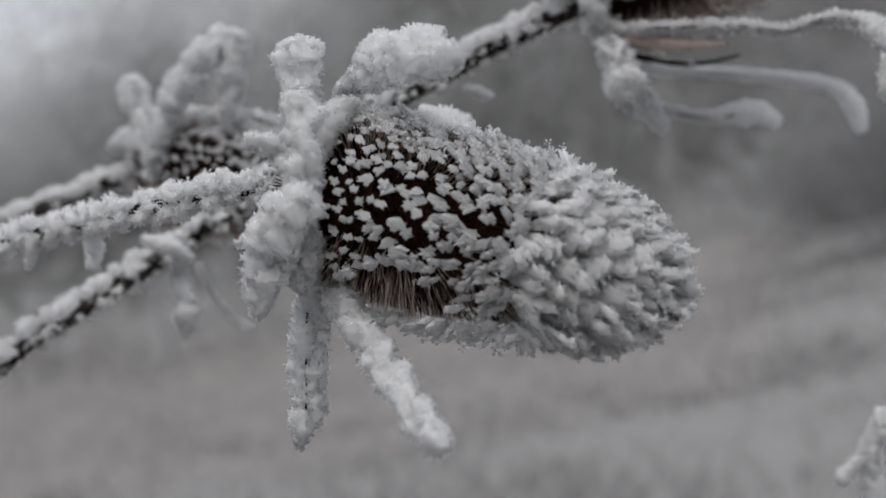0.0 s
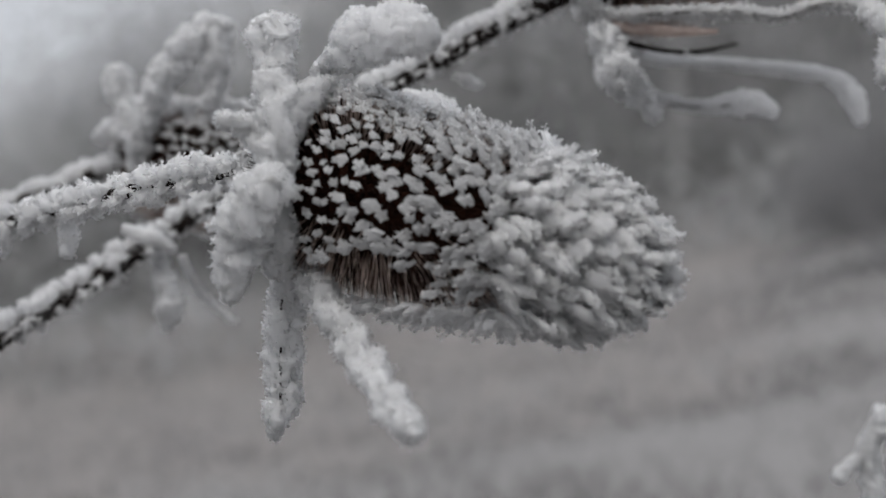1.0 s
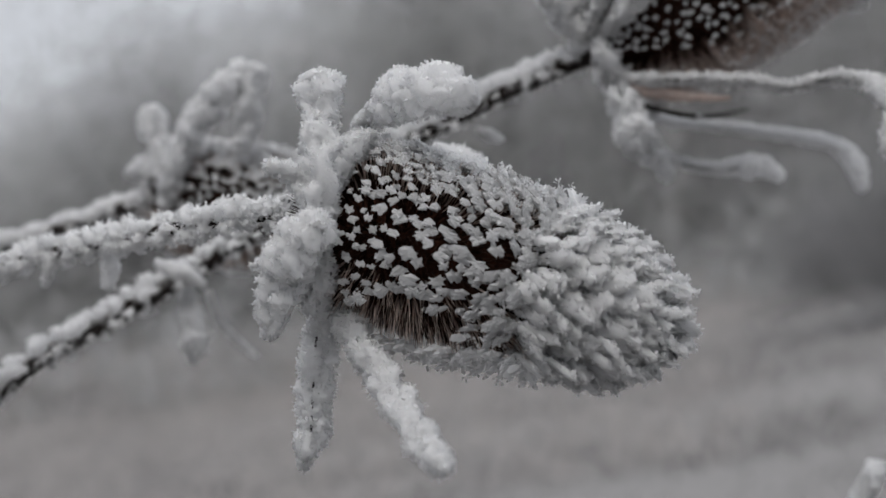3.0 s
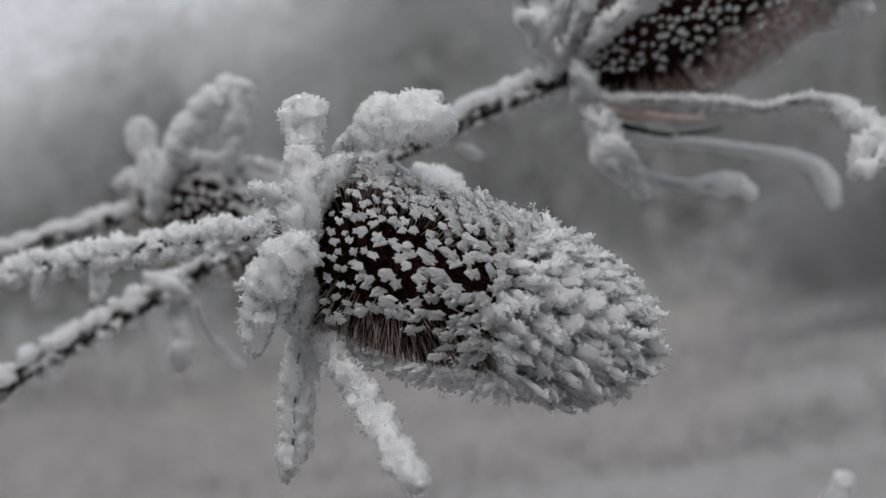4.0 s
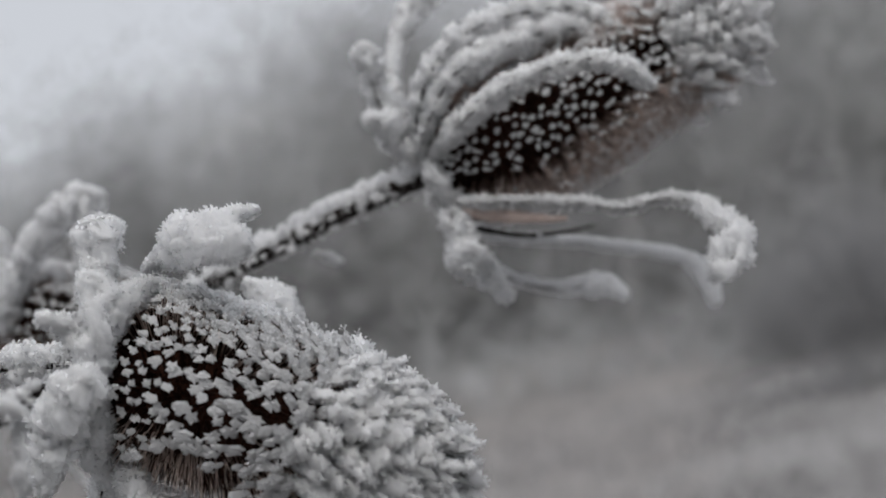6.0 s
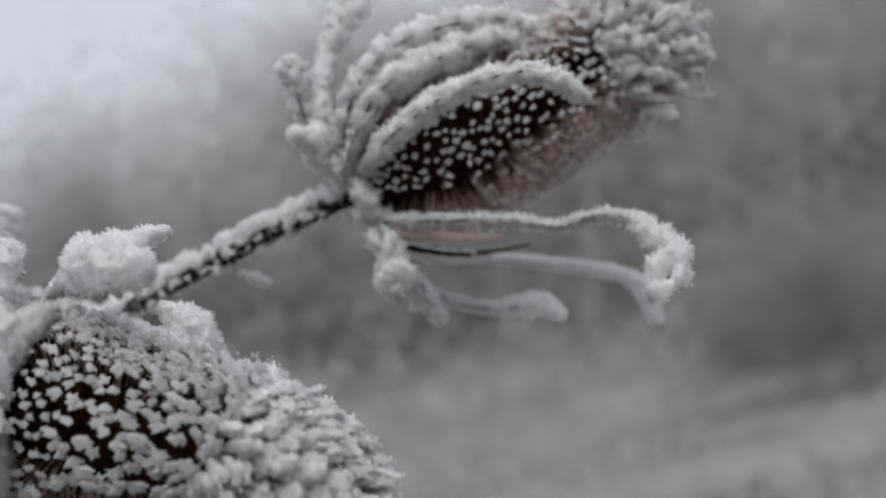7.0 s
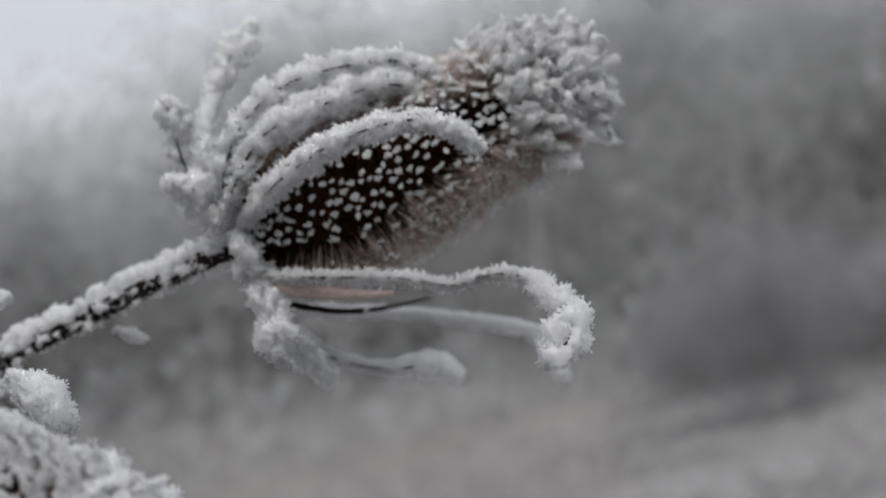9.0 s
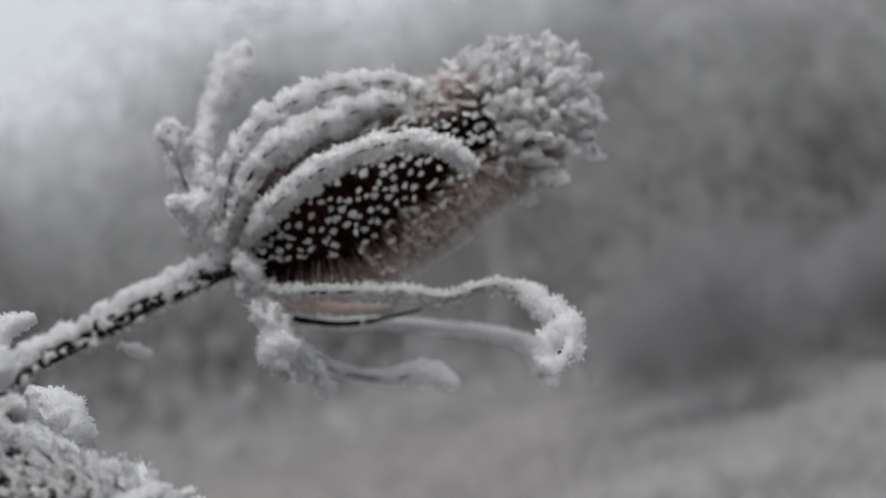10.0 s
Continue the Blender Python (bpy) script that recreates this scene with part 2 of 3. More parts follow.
# ---- teasels ----
def cap_mesh(seed, ragged):
    """A ragged chip of rime that narrows down to the bristle which carries it; about one unit in radius."""
    r = np.random.default_rng(seed)
    n = 13
    a = np.linspace(0, 2 * np.pi, n, endpoint=False) + r.normal(size=n) * 0.12
    rad = np.clip(1 + r.normal(size=n) * ragged, 0.5, 1.6)
    rad[::2] *= r.uniform(0.55, 0.95, len(rad[::2]))
    outer = np.stack([np.cos(a) * rad, np.sin(a) * rad, r.normal(size=n) * 0.12 - 0.05], 1)
    inner = np.stack([np.cos(a) * rad * 0.6, np.sin(a) * rad * 0.6, 0.10 + r.normal(size=n) * 0.07], 1)
    v = np.concatenate([[[0, 0, 0.10 + r.normal() * 0.05]], inner, outer, [[r.normal() * 0.1, r.normal() * 0.1, -0.75]]])
    k, q = np.arange(n), (np.arange(n) + 1) % n
    tris = np.concatenate([np.stack([np.zeros(n, int), 1 + k, 1 + q], 1),
                           np.stack([1 + k, 1 + n + k, 1 + n + q], 1), np.stack([1 + k, 1 + n + q, 1 + q], 1),
                           np.stack([1 + n + k, np.full(n, 2 * n + 1), 1 + n + q], 1)])
    return v, tris


CAPS = []
for s in range(12):
    v, t = cap_mesh(s, 0.2)
    me = mesh_of("frost_cap", v, t, smooth=False)
    me.materials.append(CAP)
    CAPS.append((me, v, t))


def plume_mesh(seed):
    """A long ragged lump of rime round the end of a bristle, from its narrow foot at 0 to its blunt head at 1."""
    r = np.random.default_rng(100 + seed)
    sides, rings = 7, 6
    a = np.linspace(0, 2 * np.pi, sides, endpoint=False)
    v = []
    for k, (x, w) in enumerate(zip((0.0, 0.22, 0.45, 0.68, 0.88, 1.0), (0.10, 0.55, 0.85, 1.0, 0.9, 0.45))):
        q = w * np.clip(1 + r.normal(size=sides) * 0.4, 0.4, 1.9)
        v.append(np.stack([x + r.normal(size=sides) * 0.045, np.cos(a + k * 0.4) * q, np.sin(a + k * 0.4) * q * 0.45], 1))
    v = np.concatenate(v + [[[-0.05, 0, 0]], [[1.03, 0, 0]]])
    i = np.arange((rings - 1) * sides)
    j = (i // sides) * sides + (i % sides + 1) % sides
    k, n = np.arange(sides), rings * sides
    tris = np.concatenate([np.stack([i, j + sides, j], 1), np.stack([i, i + sides, j + sides], 1),
                           np.stack([np.full(sides, n), k, (k + 1) % sides], 1), np.stack([np.full(sides, n + 1), n - sides + (k + 1) % sides, n - sides + k], 1)])
    if (facing(v, tris) * (v - [0.5, 0, 0])).sum() < 0:
        tris = tris[:, ::-1]
    return v, tris


PLUMES = []
for s in range(12):
    v, t = plume_mesh(s)
    me = mesh_of("frost_plume", v, t, smooth=True)
    me.materials.append(PLUME)
    PLUMES.append((me, v, t))


def seed_head(parent, base, tip, core, spine, n_caps, near, opts):
    """A teasel's head from base to tip: core, bristles, and rime on the ends of the bristles.
    near: direction of the side whose caps are pieces of their own."""
    base, tip = np.array(base), np.array(tip)
    axis, length = unit(tip - base), np.linalg.norm(tip - base)
    side = unit(np.cross(axis, [0, 0, 1.0]))
    upv = np.cross(side, axis)

    def radius(u):
        u = np.clip(u, 0, 1)
        return core * (0.30 + 0.70 * ss(u, -0.06, 0.22)) * (1 - opts.get("taper", 0.55) * ss(u, 0.45, 1.05)) * np.sqrt(np.clip(1 - u**9, 0, 1))

    def surface(u, a):
        e = 1e-3
        rad = np.cos(a)[:, None] * side + np.sin(a)[:, None] * upv
        n = unit(rad - axis * ((radius(u + e) - radius(u - e)) / (2 * e * length))[:, None])
        return base + axis * (u * length * 0.94)[:, None] + rad * radius(u)[:, None], n

    # core
    us, sides = np.linspace(0, 1, 26), 28
    a = np.linspace(0, 2 * np.pi, sides, endpoint=False)
    v, _ = surface(np.repeat(us, sides), np.tile(a, len(us)))
    i = np.arange((len(us) - 1) * sides)
    j = (i // sides) * sides + (i % sides + 1) % sides
    head = part("seed_head", (v, np.concatenate([np.stack([i, j, j + sides], 1), np.stack([i, j + sides, i + sides], 1)])), CORE, parent,
                "dark brown bristly seed head", smooth=True)

    def spines(u, a, wobble):
        p, n = surface(u, a)
        f = opts.get("lean0", -0.10) + opts.get("lean", 0.85) * u ** opts.get("lean_from", 1.5)
        d = unit(n * (1 - f)[:, None] + axis * f[:, None] + rng.normal(size=p.shape) * wobble)
        return p, n, d

    # bristles: thin three-sided needles, pale with frost where they stand out below and above
    def needles(u, a, wide, longer):
        m = len(u)
        p, n, d = spines(u, a, 0.10)
        ln = spine * longer * (rng.uniform(0.75, 1.12, m) + 0.45 * ss(u, 0.6, 1.0))
        s = unit(np.cross(d, rng.normal(size=(m, 3))))
        b = np.cross(d, s)
        w = wide * rng.uniform(0.7, 1.5, m)[:, None]
        v = np.stack([p + s * w, p - 0.5 * s * w + 0.87 * b * w, p - 0.5 * s * w - 0.87 * b * w, p + d * ln[:, None]], 1).reshape(-1, 3)
        return v, (np.arange(m)[:, None, None] * 4 + np.array([[0, 1, 3], [1, 2, 3], [2, 0, 3]])).reshape(-1, 3)

    m = opts.get("bristles", 7000)
    part("bristles", needles(rng.uniform(0.0, 1.0, m) ** 0.95, rng.uniform(0, 2 * np.pi, m), 0.00016, 1.0), BRISTLE, head, "stiff brown bristles", kind="stuff")
    m = opts.get("pale_n", 9000)
    u, a = rng.uniform(0.02, 0.97, m), rng.uniform(0, 2 * np.pi, m)
    _, n = surface(u, a)
    pick = (-n[:, 2] + opts.get("fuzz", 0.0) * (u - 0.5) > opts["pale"][0] + rng.normal(size=m) * 0.08) | (n[:, 2] > opts["pale"][1] + rng.normal(size=m) * 0.08)
    u_pale, a_pale, n_pale = u, a, n
    part("pale_bristles", needles(u[pick], a[pick], opts.get("pale_wide", 0.00014), opts.get("pale_long", 1.12)), PALE, head, "pale frosted bristles", kind="stuff")

    # rime caps in spirals
    k = np.arange(n_caps)
    u = ((k + 0.5) / n_caps) ** 1.08
    u = np.clip(u + rng.normal(size=n_caps) * 0.003, 0.01, 0.995)
    a = k * 2.399963 + rng.normal(size=n_caps) * 0.045
    p, n, d = spines(u, a, 0.035)
    tipness, up, down = ss(u, *opts["tip"]), ss(n[:, 2], *opts["up"]), ss(-n[:, 2], *opts["down"])
    size = opts["cap"] * rng.uniform(0.72, 1.18, n_caps) * (1 + opts.get("mid_grow", 0.3) * ss(u, 0.2, 0.55) + opts["tip_grow"] * tipness + opts["up_grow"] * up + opts["down_grow"] * down)
    ln = spine * (rng.uniform(0.86, 1.1, n_caps) + opts.get("tip_long", 0.35) * tipness + 0.22 * down + 0.16 * tipness * rng.normal(size=n_caps))
    ends = p + d * ln[:, None]
    # under the belly a band of bristles is bare, and below it their ends carry a hem of rime
    belly = opts.get("bare_down", 0.0) * down * (1 - opts.get("bare_fade", 0.8) * ss(u, 0.45, 0.7)) * (1 - opts.get("hem", 0.0) * ss(-n[:, 2], 0.8, 0.93))
    keep = rng.uniform(size=n_caps) > opts.get("bare", 0.06) + belly
    z = unit(d + rng.normal(size=d.shape) * 0.22)
    x = unit(axis - z * (z @ axis)[:, None])
    spin = rng.normal(size=n_caps) * 0.28
    y = np.cross(z, x)
    x, y = x * np.cos(spin)[:, None] + y * np.sin(spin)[:, None], y * np.cos(spin)[:, None] - x * np.sin(spin)[:, None]
    long = 1.2 + rng.uniform(-0.1, 0.4, n_caps) + 0.3 * ss(u, 0.3, 0.6)
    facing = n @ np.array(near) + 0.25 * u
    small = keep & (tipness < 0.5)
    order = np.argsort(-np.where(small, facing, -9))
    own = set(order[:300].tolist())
    rest = []
    for q in np.nonzero(small)[0]:
        rot = Matrix((x[q], y[q], z[q])).transposed().to_4x4()
        sz = Matrix.Diagonal((size[q] * long[q], size[q], size[q] * (1.0 - 0.2 * tipness[q]), 1))
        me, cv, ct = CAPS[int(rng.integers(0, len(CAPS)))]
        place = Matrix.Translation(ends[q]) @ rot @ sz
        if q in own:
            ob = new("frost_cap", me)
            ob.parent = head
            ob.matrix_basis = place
        else:
            mat = np.array(place)
            rest.append((cv @ mat[:3, :3].T + mat[:3, 3], ct))
    part("frost_crust", joined(rest), FROST, head, "white chips of rime on bristle ends", kind="stuff")

    # towards the tip the rime sheathes the outer part of each bristle in a long lump
    tufted = np.nonzero(keep & (tipness >= 0.5) & (rng.uniform(size=n_caps) > opts.get("bare_tip", 0.4)))[0]
    order = tufted[np.argsort(-facing[tufted])]
    own, rest, fur_p, fur_n = set(order[:220].tolist()), [], [], []
    for q in tufted:
        lp = opts.get("plume", 0.009) * rng.uniform(0.65, 1.35)
        wp = opts.get("plume_wide", 0.0015) * rng.uniform(0.75, 1.3)
        dx = unit(d[q] + rng.normal(size=3) * 0.14)
        dy = unit(np.cross(n[q], dx) + rng.normal(size=3) * 0.2)
        dy = unit(dy - dx * (dy @ dx))
        place = Matrix.Translation(ends[q] - dx * lp * 0.8) @ Matrix((dx, dy, np.cross(dx, dy))).transposed().to_4x4() @ Matrix.Diagonal((lp, wp, wp, 1))
        me, cv, ct = PLUMES[int(rng.integers(0, len(PLUMES)))]
        mat = np.array(place)
        wv = cv @ mat[:3, :3].T + mat[:3, 3]
        if q in own:
            ob = new("frost_plume", me)
            ob.parent = head
            ob.matrix_basis = place
        else:
            rest.append((wv, ct))
        pick_t = ct[rng.integers(0, len(ct), opts.get("fur", 150))]
        bary = rng.dirichlet((1, 1, 1), len(pick_t))
        fur_p.append((wv[pick_t] * bary[:, :, None]).sum(1))
        fur_n.append(unit(np.cross(wv[pick_t[:, 1]] - wv[pick_t[:, 0]], wv[pick_t[:, 2]] - wv[pick_t[:, 0]])))
    if rest:
        part("plume_crust", joined(rest), PLUME, head, "long white lumps of rime", kind="stuff", smooth=True)

    # loose crystals where the rime has grown thick
    thick = np.nonzero(small & (tipness + up + down > 0.25))[0]
    q = np.repeat(thick, opts.get("burrs", 5))
    c = ends[q] + (x[q] * (rng.normal(size=(len(q), 1)) * long[q][:, None]) + y[q] * rng.normal(size=(len(q), 1))) * size[q][:, None] * 0.5
    furs = [burrs(c, d[q], size[q] * rng.uniform(0.3, 0.6, len(q)), 12, 1.2, 0.26)]
    if opts.get("fuzz"):
        w = np.nonzero(pick & (n_pale[:, 2] < 0.2))[0][::3]
        e, _, f = spines(u_pale[w], a_pale[w], 0.1)
        furs.append(burrs(e + f * (spine * rng.uniform(0.9, 1.3, len(w)))[:, None], f, rng.uniform(0.0004, 0.0008, len(w)), 8, 1.3, 0.26))
    fur_p, fur_n = np.concatenate(fur_p), np.concatenate(fur_n)
    fd = unit(fur_n + rng.normal(size=fur_n.shape) * 0.5)
    fv, ft = crystals(fur_p, fd, rng.uniform(0.0003, 0.00095, len(fd)), rng.uniform(0.00012, 0.00032, len(fd)), 0.35, fur_n)
    furs.append((fv, ft, np.repeat(fur_n, 4, 0)))
    part("frost", joined(furs), FROST, head, "thick feathery rime", kind="stuff")
    return head


def bract(parent, rows, seed, label="", core=0.0006, full=0.82, up=0.1, rough=0.26, rib=False, step=0.00035, fur=1.0):
    """A spiny bract: a thin dark strip inside a coat of rime; with rib, its dark edge shows here and there along the coat."""
    rows = np.array(rows)
    inner = rows.copy()
    inner[:, 3] = np.minimum(core, rows[:, 3] * 0.3)
    inner[-1, :3] = (rows[-2, :3] + rows[-1, :3]) / 2
    b = part("bract", tube(inner, 6, 0.001, 0.3, 900), BARK, parent, label or "frosted spiny bract", smooth=True)
    rows[:, 3] = np.maximum(rows[:, 3] - 0.00045 * fur, rows[:, 3] * 0.45)
    part("frost", coat(rows, 0.0, full, up, rough, seed, step, dense=1.3 / fur, fur=fur), FROST, b, "white rime crystals", kind="stuff")
    if rib:
        edge = rows[:-1].copy()
        edge[:, 1] -= rows[:-1, 3] * full * 0.9
        edge[:, 2] -= rows[:-1, 3] * 0.12
        edge[:, 3] = 0.0002
        part("rib", tube(edge, 5, 0.0006, 0.5, 1500, 1.0, seed), BARK, b, "dark edge of the bract", smooth=True)
    return b


def stem(parent, rows, core, shown, full, up, rough, label, seed=0.0, scale=300):
    """A stem down to the ground; its first rows, as many as shown, carry fine rime, the rest coarse."""
    rows = np.array(rows)
    inner = rows.copy()
    inner[:, 3] = np.where(rows[:, 2] > 1.35, core, np.maximum(core, rows[:, 3] - 0.0016))
    s = part("stem", tube(inner, 10, 0.003, 0.25, 700, 1.0, seed), BARK, parent, label, smooth=True)
    part("frost", joined([coat(rows[:shown], core, full, up, rough, seed, 0.0004, scale, low=-0.2),
                          coat(rows[shown - 1 :], core, full, up, rough, seed, 0.003, 120, low=-0.2)]), FROST, s, "rime along the stem", kind="stuff")
    return s


# the teasel in the foreground
main = thing("teasel", (-0.18, 0.12, 0), "dried teasel head thick with white rime on a dark stem", "teasel", "frosted teasels")
stem(main, [(0.0863, 0.0205, 1.4355, 0.0036), (0.0713, 0.026, 1.4361, 0.0034), (0.049, 0.039, 1.4342, 0.0034), (0.028, 0.057, 1.4328, 0.0034), (0.0128, 0.064, 1.4305, 0.0034),
            (-0.03, 0.085, 1.418, 0.003), (-0.10, 0.11, 1.33, 0.003), (-0.16, 0.12, 1.0, 0.0035), (-0.18, 0.12, 0.4, 0.004), (-0.18, 0.12, -0.01, 0.005)],
     0.0013, 6, 0.46, 0.15, 0.8, "thin dark stem crusted with lumps of rime", 3.0, 330)
seed_head(main, (0.0865, 0.0195, 1.4350), (0.1418, 0.0042, 1.4176), 0.0104, 0.0069, 1500, (0.15, -0.95, 0.25),
          {"tip": (0.55, 0.82), "tip_grow": 0.8, "up": (0.55, 0.9), "up_grow": 0.5, "down": (0.42, 0.62), "down_grow": 0.5, "cap": 0.0008, "mid_grow": 0.4, "bare": 0.04, "pale_n": 4500, "pale_wide": 0.00017, "bare_down": 0.95, "hem": 1.0, "pale": (0.5, 0.66), "bare_tip": 0.15, "burrs": 6, "taper": 0.24, "lean": 0.98, "lean_from": 0.95, "tip_long": 0.48, "pale_long": 1.1})
bract(main, [(0.0891, 0.006, 1.4573, 0.0038), (0.0892, 0.006, 1.4562, 0.0044), (0.0893, 0.006, 1.454, 0.0038), (0.0897, 0.005, 1.4509, 0.0031), (0.0903, 0.003, 1.4463, 0.0038), (0.0904, 0.001, 1.4403, 0.0037), (0.0902, 0, 1.4341, 0.0034)], 1, "upright bract buried in thick white rime", full=0.95, rough=0.36)
bract(main, [(0.0979, 0.008, 1.4481, 0.0012), (0.0957, 0.006, 1.4469, 0.0025), (0.0935, 0.004, 1.4442, 0.0034), (0.0918, 0.002, 1.4402, 0.0036)], 2, "short bract leaning against the head in rime", full=0.95)
bract(main, [(0.0823, -0.002, 1.4419, 0.0016), (0.0842, -0.001, 1.4415, 0.0021), (0.0864, 0.001, 1.4402, 0.0028), (0.0893, 0.001, 1.4371, 0.0032)], 4, "short bract in white rime")
bract(main, [(0.093, 0.022, 1.4521, 0.0012), (0.097, 0.02, 1.4535, 0.0024), (0.1028, 0.01, 1.4549, 0.0043), (0.1081, 0.002, 1.4544, 0.0043), (0.1129, -0.004, 1.4531, 0.0038), (0.1161, -0.006, 1.4516, 0.0022)], 7, "broad bract under a swollen cushion of rime", full=1.0, rough=0.4)
bract(main, [(0.1044, 0.022, 1.4557, 0.0024), (0.1065, 0.026, 1.4604, 0.0029), (0.111, 0.028, 1.4625, 0.0012)], 10, "ragged crest of rime")
bract(main, [(0.1037, 0.055, 1.4519, 0.0018), (0.1068, 0.055, 1.4495, 0.004), (0.1103, 0.055, 1.4464, 0.0046), (0.1133, 0.055, 1.4431, 0.0024)], 13, "bract behind the head in thick rime")
bract(main, [(0.0912, -0.006, 1.4311, 0.0033), (0.088, -0.002, 1.4287, 0.0046), (0.0843, 0.002, 1.4245, 0.0045), (0.0824, 0.003, 1.4189, 0.0034), (0.0815, 0.003, 1.4144, 0.0019)], 16, "drooping bract in thick white rime", full=1.0, rough=0.4)
bract(main, [(0.0897, 0.004, 1.4284, 0.003), (0.0893, 0.005, 1.4237, 0.0034), (0.0884, 0.008, 1.4186, 0.0031)], 19, "drooping bract in thick white rime")
bract(main, [(0.0785, 0.004, 1.4256, 0.0011), (0.081, 0.004, 1.4266, 0.0019), (0.0844, 0.004, 1.4277, 0.0026)], 22, "short bract in white rime")
bract(main, [(0.0883, 0.015, 1.4192, 0.0033), (0.0868, 0.018, 1.4134, 0.0036), (0.0861, 0.019, 1.4055, 0.0036), (0.0857, 0.019, 1.3976, 0.0034), (0.0849, 0.018, 1.3934, 0.0026), (0.0841, 0.018, 1.3913, 0.0013)], 25, "long hanging bract in grey-white rime", rib=True, full=0.85, rough=0.4)
bract(main, [(0.0922, 0.012, 1.4176, 0.0029), (0.0982, 0.004, 1.4097, 0.0033), (0.1035, -0.004, 1.4041, 0.0033), (0.1083, -0.014, 1.3988, 0.0032), (0.1126, -0.022, 1.3952, 0.0026), (0.1144, -0.026, 1.3938, 0.0013)], 28, "long slanting bract in grey-white rime", rib=True, full=0.8, rough=0.45)
bract(main, [(0.0923, 0.02, 1.4169, 0.001), (0.0982, 0.014, 1.4089, 0.0012), (0.1045, 0.006, 1.4019, 0.0009), (0.108, 0, 1.3958, 0.0007)], 29, "narrow bract beside the slanting one")
bract(main, [(0.1470, 0.003, 1.4215, 0.0014), (0.1495, 0.002, 1.4212, 0.0012), (0.1520, 0.0015, 1.4206, 0.0009)], 37, "tuft of rime on the tip", 0.0003)
bract(main, [(0.037, 0.05, 1.4325, 0.0015), (0.0372, 0.052, 1.4285, 0.0022), (0.0365, 0.053, 1.4250, 0.0016)], 33, "tuft of rime hanging under the stem", 0.0003)
bract(main, [(0.022, 0.058, 1.4310, 0.0014), (0.0215, 0.059, 1.4275, 0.0016), (0.0205, 0.06, 1.4255, 0.001)], 35, "tuft of rime hanging under the stem", 0.0003)

# the teasel behind it, on a long arching stem
second = thing("teasel", (-0.15, 0.11, 0), "dried teasel head with long curled frosted bracts on dark stem", "teasel", "frosted teasels")
stem(second, [(0.1366, 0.107, 1.4808, 0.0042), (0.1255, 0.110, 1.4775, 0.0042), (0.1123, 0.116, 1.4729, 0.0042), (0.1009, 0.118, 1.4679, 0.0042), (0.0888, 0.118, 1.4623, 0.0042),
              (0.0750, 0.116, 1.4539, 0.0042), (0.0447, 0.111, 1.4349, 0.0042), (0.0270, 0.108, 1.4240, 0.0042), (0.0082, 0.105, 1.4127, 0.0042), (-0.0042, 0.104, 1.4045, 0.0042),
              (-0.05, 0.10, 1.36, 0.0042), (-0.10, 0.10, 1.2, 0.0036), (-0.14, 0.11, 0.6, 0.004), (-0.15, 0.11, -0.01, 0.005)],
     0.0022, 11, 0.2, 0.68, 1.0, "dark stem with a ridge of rime on top", 8.0, 360)
seed_head(second, (0.1375, 0.108, 1.4818), (0.2050, 0.121, 1.5165), 0.0112, 0.0068, 1750, (0.1, -0.97, -0.1),
          {"tip": (0.66, 0.85), "tip_grow": 1.2, "up": (0.3, 0.7), "up_grow": 0.4, "down": (0.25, 0.6), "down_grow": -0.2, "taper": 0.5, "tip_long": 0.8, "pale_n": 26000, "pale_wide": 0.00019, "pale": (0.55, 0.5), "fuzz": 1.0, "pale_long": 1.3, "bare_tip": 0.15, "burrs": 6, "cap": 0.00075, "plume": 0.0078, "plume_wide": 0.0017, "mid_grow": 0.0, "bare": 0.05, "bare_down": 0.6, "bare_fade": 0.0,
           "bristles": 9000, "lean": 0.55})
bract(second, [(0.1282, 0.112, 1.4939, 0.0018), (0.1253, 0.12, 1.5059, 0.002), (0.1255, 0.128, 1.5159, 0.0025), (0.1278, 0.134, 1.5251, 0.0037), (0.1308, 0.138, 1.5319, 0.0044), (0.1332, 0.14, 1.5353, 0.0029)], 40, "long straight bract feathered with rime", rib=True, full=0.85, fur=1.45, rough=0.42)
bract(second, [(0.1207, 0.105, 1.5096, 0.0035), (0.1219, 0.106, 1.505, 0.0035), (0.1232, 0.107, 1.4991, 0.0035), (0.1254, 0.108, 1.4945, 0.0033), (0.1282, 0.11, 1.4899, 0.0028)], 43, "upright bract feathered with rime", rib=True, fur=1.45, rough=0.42)
bract(second, [(0.1233, 0.092, 1.4912, 0.0022), (0.1267, 0.095, 1.4893, 0.0037), (0.1303, 0.1, 1.4862, 0.0037)], 46, "short bract in white rime", fur=1.45, rough=0.42)
bract(second, [(0.1329, 0.098, 1.4861, 0.0018), (0.1343, 0.094, 1.494, 0.0027), (0.1381, 0.092, 1.5021, 0.0036), (0.1446, 0.094, 1.5094, 0.0037), (0.1523, 0.097, 1.5135, 0.0036), (0.1613, 0.1, 1.516, 0.0032), (0.1693, 0.103, 1.517, 0.003), (0.175, 0.105, 1.5147, 0.0028), (0.1789, 0.106, 1.5084, 0.0016)], 49, "long bract arched over the head, furred with rime", rib=True, fur=1.45, rough=0.42)
